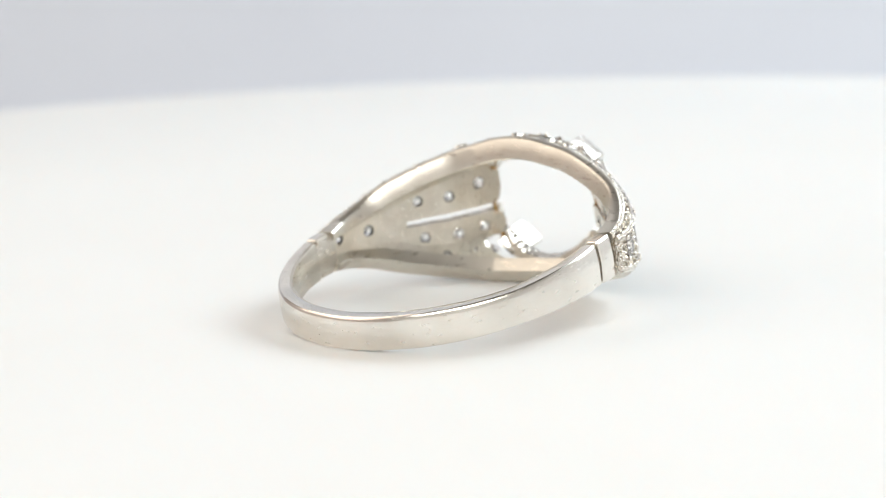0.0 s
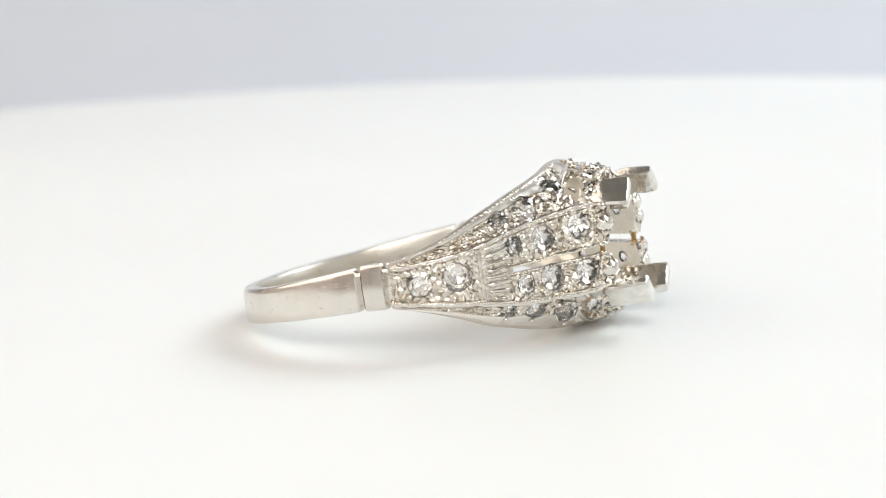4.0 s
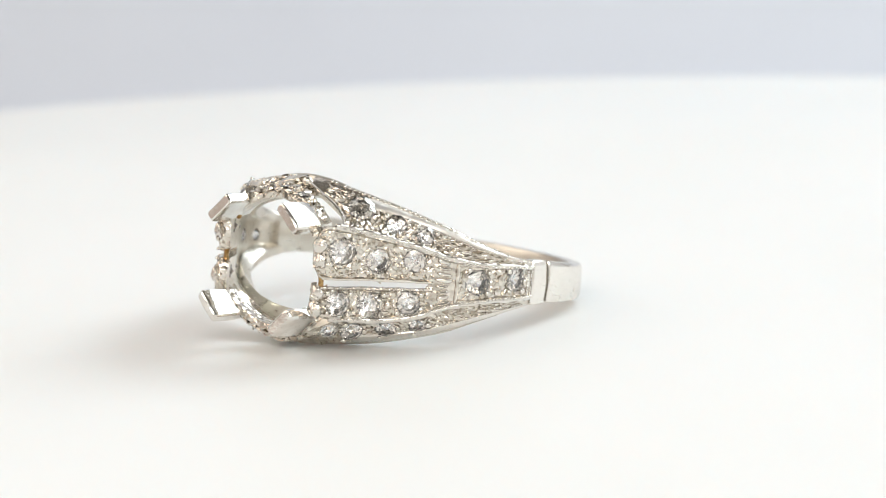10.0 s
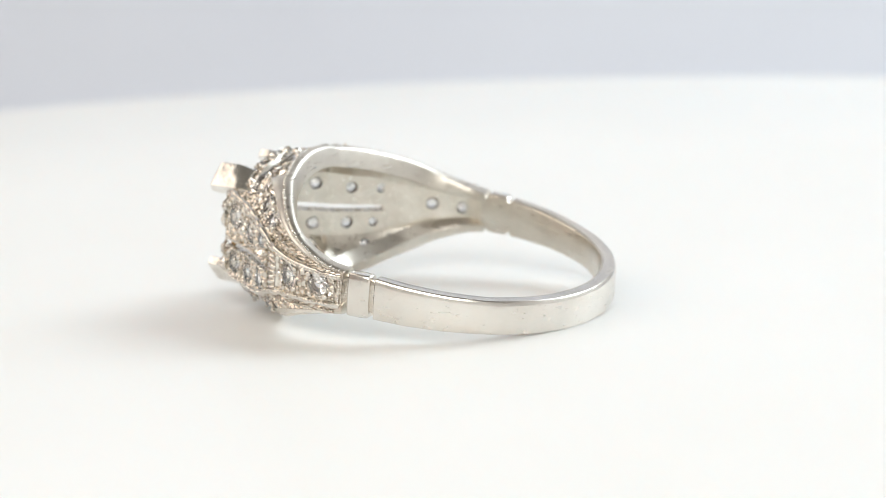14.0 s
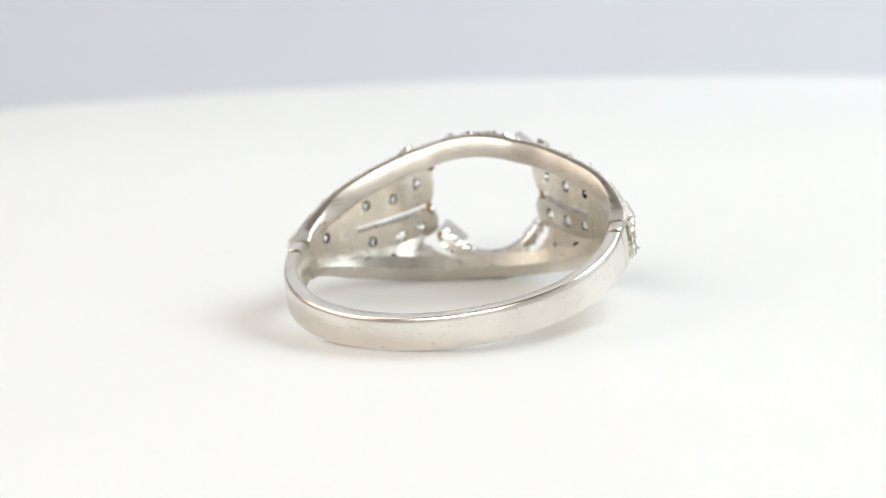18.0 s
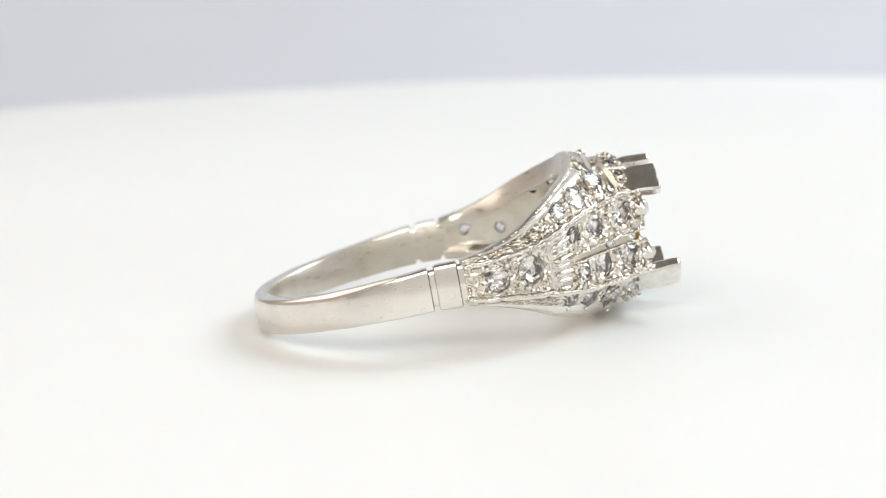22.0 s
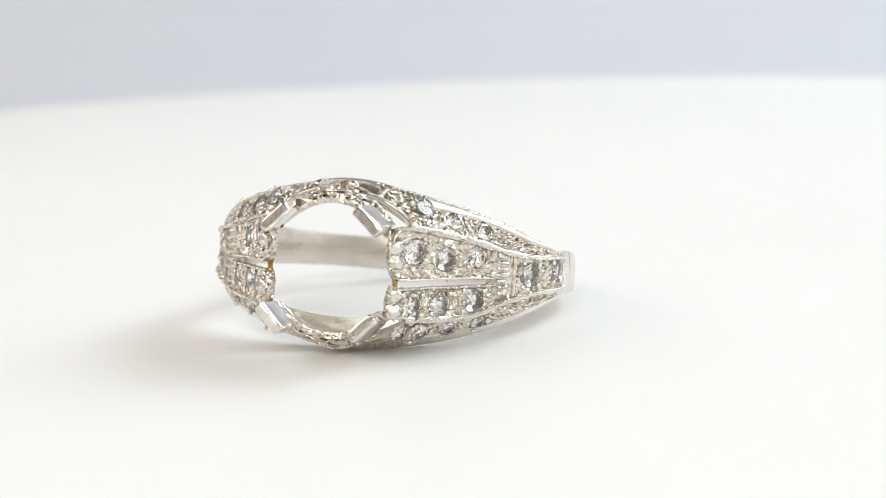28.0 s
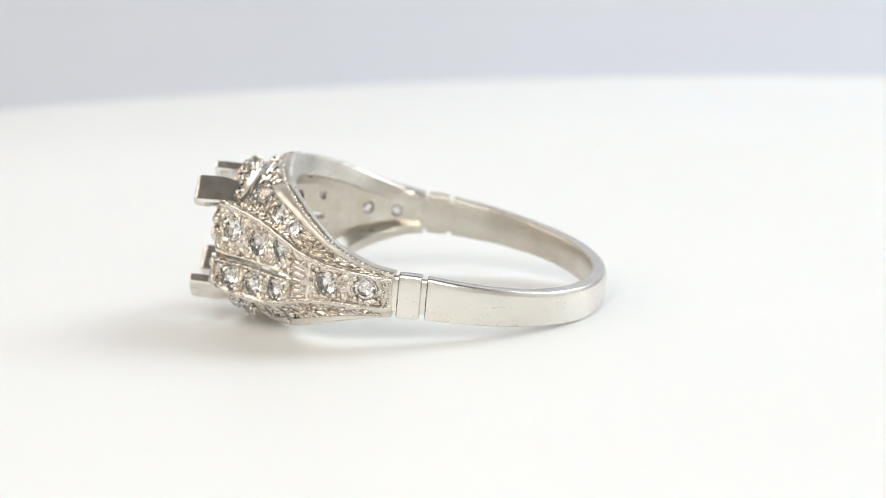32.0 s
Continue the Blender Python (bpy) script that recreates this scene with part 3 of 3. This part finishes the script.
    for x in ss[6:]:
        for _ in range(14):
            p = Vector(x[0]).lerp(Vector(x[2]), rnd.uniform(0.12, 0.8))
            d = flip(Vector((0.7, 0.35, 0.6)), side, up).normalized()
            spots.append((p + d * 0.05, d))
    scatter(spots, stones, 0.15 if up > 0 else 0.1, ob)
    ss = []
    for k in np.linspace(0, 5, 26):
        c, a, b = spline(way, k), spline(way, max(0, k - 0.05)), spline(way, min(5, k + 0.05))
        t = (b - a).normalized()
        x = t.cross(Vector((1, 0.4, 0.3))).normalized()
        y = t.cross(x)
        w = 0.09 + 0.05 * min(1, k / 2)
        ss.append([flip(c + x * w * math.cos(g) + y * 1.7 * w * math.sin(g), side, up) for g in [radians(z) for z in range(0, 360, 45)]])
    part("rib", loft(ss), POLISHED, ob, sharp=70)
    pts = []
    ss = []
    edge = 0.72 if up > 0 else 0.66 if side > 0 else 0.54
    for q in np.linspace(0.3, 6.2, 50):
        ss.append([flip(side_point(q, edge + (0.98 - edge) * w, side, up, o)[0], side, up) for w, o in ((0.0, -0.2), (0.12, -0.07), (0.4, 0.0), (0.7, 0.0), (1.0, -0.1), (1.0, -0.4), (0.0, -0.4))])
    part("rim_band", loft(ss), SATIN if up > 0 else POLISHED, ob)
    for q in np.linspace(0.4, 6.2 if up > 0 else 3.2, 75 if up > 0 else 36):
        p, d = side_point(q, edge, side, up, -0.14)
        pts.append(flip(p, side, up))
    grains("milgrain", pts, 0.06, ob)


for side in (1, -1):
    end_panel(side)
    fluted_panel(side)
    for up in (1, -1):
        stone_row(side, up)
        side_strip(side, up)


# arches over the hole, from prong to prong
def arch(up):
    secs, pts, gems = [], [], []
    low = 0.0 if up > 0 else -0.26
    for a in np.linspace(-57, 57, 43):
        r = radians(a)
        e = abs(a) / 57
        k = math.sqrt(max(0.4, 1 - e ** 6))
        rad = Vector((0, math.sin(r), math.cos(r)))
        sec = []
        for x, y in ((4.78, 3.42), (4.86, 3.7), (4.66, 3.98), (4.0, 4.12), (3.75, 3.95), (3.9, 3.46)):
            x, y = 4.3 + (x - 4.3) * (0.5 + 0.5 * k) + 0.7 * e * e, 3.8 + (y - 3.8) * k + low - 0.05 * e * e
            sec.append(flip(Vector((x, 0, 0)) + rad * y, 1, up))
        secs.append(sec)
        p = [Vector(c) for c in sec]
        for x, y, f in ((1, 2, 0.6), (2, 3, 0.15), (2, 3, 0.5), (2, 3, 0.85)):
            pts.append(p[x].lerp(p[y], f) + Vector([rnd.uniform(-0.05, 0.05) for _ in range(3)]))
        if min(abs(abs(a) - k0) for k0 in (0, 19.5, 36)) < 1.3:
            d = (p[3] - p[2]).cross(secs[-1][2] - secs[-2][2]) if len(secs) > 1 else rad
            d = d if d.dot(flip(Vector((1, 0, 0)) + rad, 1, up)) > 0 else -d
            gems.append((p[2].lerp(p[3], 0.35), d.normalized()))
    ob = part("arch", loft(secs), ENGRAVED, RING, "narrow arch paved with tiny grains")
    spots = []
    for p in pts * 2:
        d = Vector((0.5, p.y * 0.24, p.z * 0.24)).normalized()
        spots.append((p + d * 0.02 + Vector([rnd.uniform(-0.08, 0.08) for _ in range(3)]), d))
    scatter(spots, [(p, d, 0.36) for p, d in gems], 0.13 if up > 0 else 0.1, ob)
    for p, d in gems:
        place(rnd.choice(CUTS), "diamond", p - d * 0.03, d, 0.36, ob, rnd.random())
    # web joining arch and rail
    hr = 4.12 if up > 0 else 3.8
    ss = []
    for y in np.linspace(-0.8, 0.8, 7):
        k = 0.3 * (1 - y * y) + 0.05
        ss.append([flip(v, 1, up) for v in ((4.0, y, 3.6), (4.0, y, 3.75 + k), (2.2, y, hr), (2.2, y, hr - 0.5))])
    part("web", loft(ss), ENGRAVED, RING)
    bm = bmesh.new()
    bmesh.ops.create_uvsphere(bm, u_segments=16, v_segments=10, radius=0.28, matrix=Matrix.Translation(Vector((3.1, 0.25, 4.3)) if up > 0 else Vector((3.2, -0.05, -3.94))))
    part("ball", bm, POLISHED, RING, "small polished ball at the rim", sharp=80)


for up in (1, -1):
    arch(up)


# four flat prongs round the empty hole
def prong(side, up):
    rad = Vector((0, 2.42, 2.73 if up > 0 else 2.45)).normalized() if side > 0 or up < 0 else Vector((0, 2.52, 2.63)).normalized()
    tan = Vector((0, rad.z, -rad.y))
    low = 0.0 if up > 0 else -0.1
    secs = []
    short = (0.12 if up > 0 else -0.25) if side < 0 else -0.12
    wide = 1.02 if side < 0 and up > 0 else 1.0
    off = (0.2 if side > 0 else 0.12) if up > 0 else (0.12 if side > 0 else 0.02)
    shape = [(4.0, 3.42, 3.7, 0.6), (4.6, 3.38, 3.78, 0.74), (5.3, 3.28, 3.88, 0.84), (6.3, 3.22, 3.84, 0.88), (6.66, 3.25, 3.82, 0.87), (6.74, 3.29, 3.79, 0.84), (6.79, 3.36, 3.73, 0.79)]
    rings = [shape[0]]
    for a, b in zip(shape, shape[1:]):
        steps = max(1, round((b[0] - a[0]) / 0.18))
        rings += [tuple(x + (y - x) * k / steps for x, y in zip(a, b)) for k in range(1, steps + 1)]
    for u, r0, r1, w in rings:
        r0, r1, w = r0 + off, r1 + off, w * wide
        b = 0.1
        corner = [(r0 + b, -w), (r1 - b, -w), (r1, -w + b), (r1, w - b), (r1 - b, w), (r0 + b, w), (r0, w - b), (r0, -w + b)]
        sec = []
        for k in range(8):
            p, n = corner[k], corner[(k + 1) % 8]
            m = 4 if k in (2, 6) else 2 if k in (0, 4) else 1
            sec += [(p[0] + (n[0] - p[0]) * g / m, p[1] + (n[1] - p[1]) * g / m) for g in range(m)]
        # the flat sides are filed a little round
        round_u = 1 - ((u - 5.6) / 1.3) ** 2 if u > 4.6 else 0.0
        sec = [(x + (0.09 * (1 - (y / w) ** 2) * max(0.0, round_u) if x > r1 - 0.01 else 0.0), y) for x, y in sec]
        u -= short * (u - 4) / 2.7
        secs.append([flip(Vector((u + (0.1 if u > 6 and x < 3.4 else 0), 0, 0)) + rad * (x + low) + tan * y, side, up) for x, y in sec])
    part("prong", loft(secs), CUT_METAL, RING, "flat polished prong with a cut end", sharp=25)


def solder(side):
    c, t, n = panel_point(6.75, side)
    ss = []
    for h in np.linspace(-0.4, 0.4, 7):
        w = 0.13 + 0.7 * h * h
        ss.append([flip(c + n * (-0.42 + w * math.sin(a)) + t * w * math.cos(a) + Vector((0, 0, h + value(MIDDLE[side], 6.75))), side, 1) for a in [radians(x) for x in range(0, 360, 45)]])
    part("solder_joint", loft(ss), SOLDER, RING, "brown solder joint bridging the slit", sharp=60)


def solder_blob(u, v, h, r):
    bm = bmesh.new()
    bmesh.ops.create_icosphere(bm, subdivisions=3, radius=r, matrix=Matrix.Translation((u, v, h)) @ Matrix.Diagonal((1.3, 0.8, 0.9, 1)))
    for p in bm.verts:
        p.co += noise.noise_vector(p.co * 4) * 0.07
    part("solder_joint", bm, SOLDER, RING, "brown solder joint at a prong", sharp=80)


solder_blob(4.75, 3.0, 2.12, 0.26)
solder_blob(4.7, 2.95, -2.0, 0.22)
solder_blob(4.7, -2.95, 2.12, 0.2)
for side in (1, -1):
    solder(side)
    for up in (1, -1):
        prong(side, up)


# ---- what moves: plate and ring turn together once in 19.085 s ----
def motions():
    lie = pose(0.0042954, 0.0042001, 0.0037978, -3.4859, -7.5944, 58.4414)
    turn = lambda t: pose(0, 0, 0, 0, 0, -18.86298 * t)
    times = [float(t) for t in range(33)]
    walk(RING, [(t, turn(t) @ lie) for t in times])
    walk(PLATE_TOP, [(t, turn(t)) for t in times])


motions()
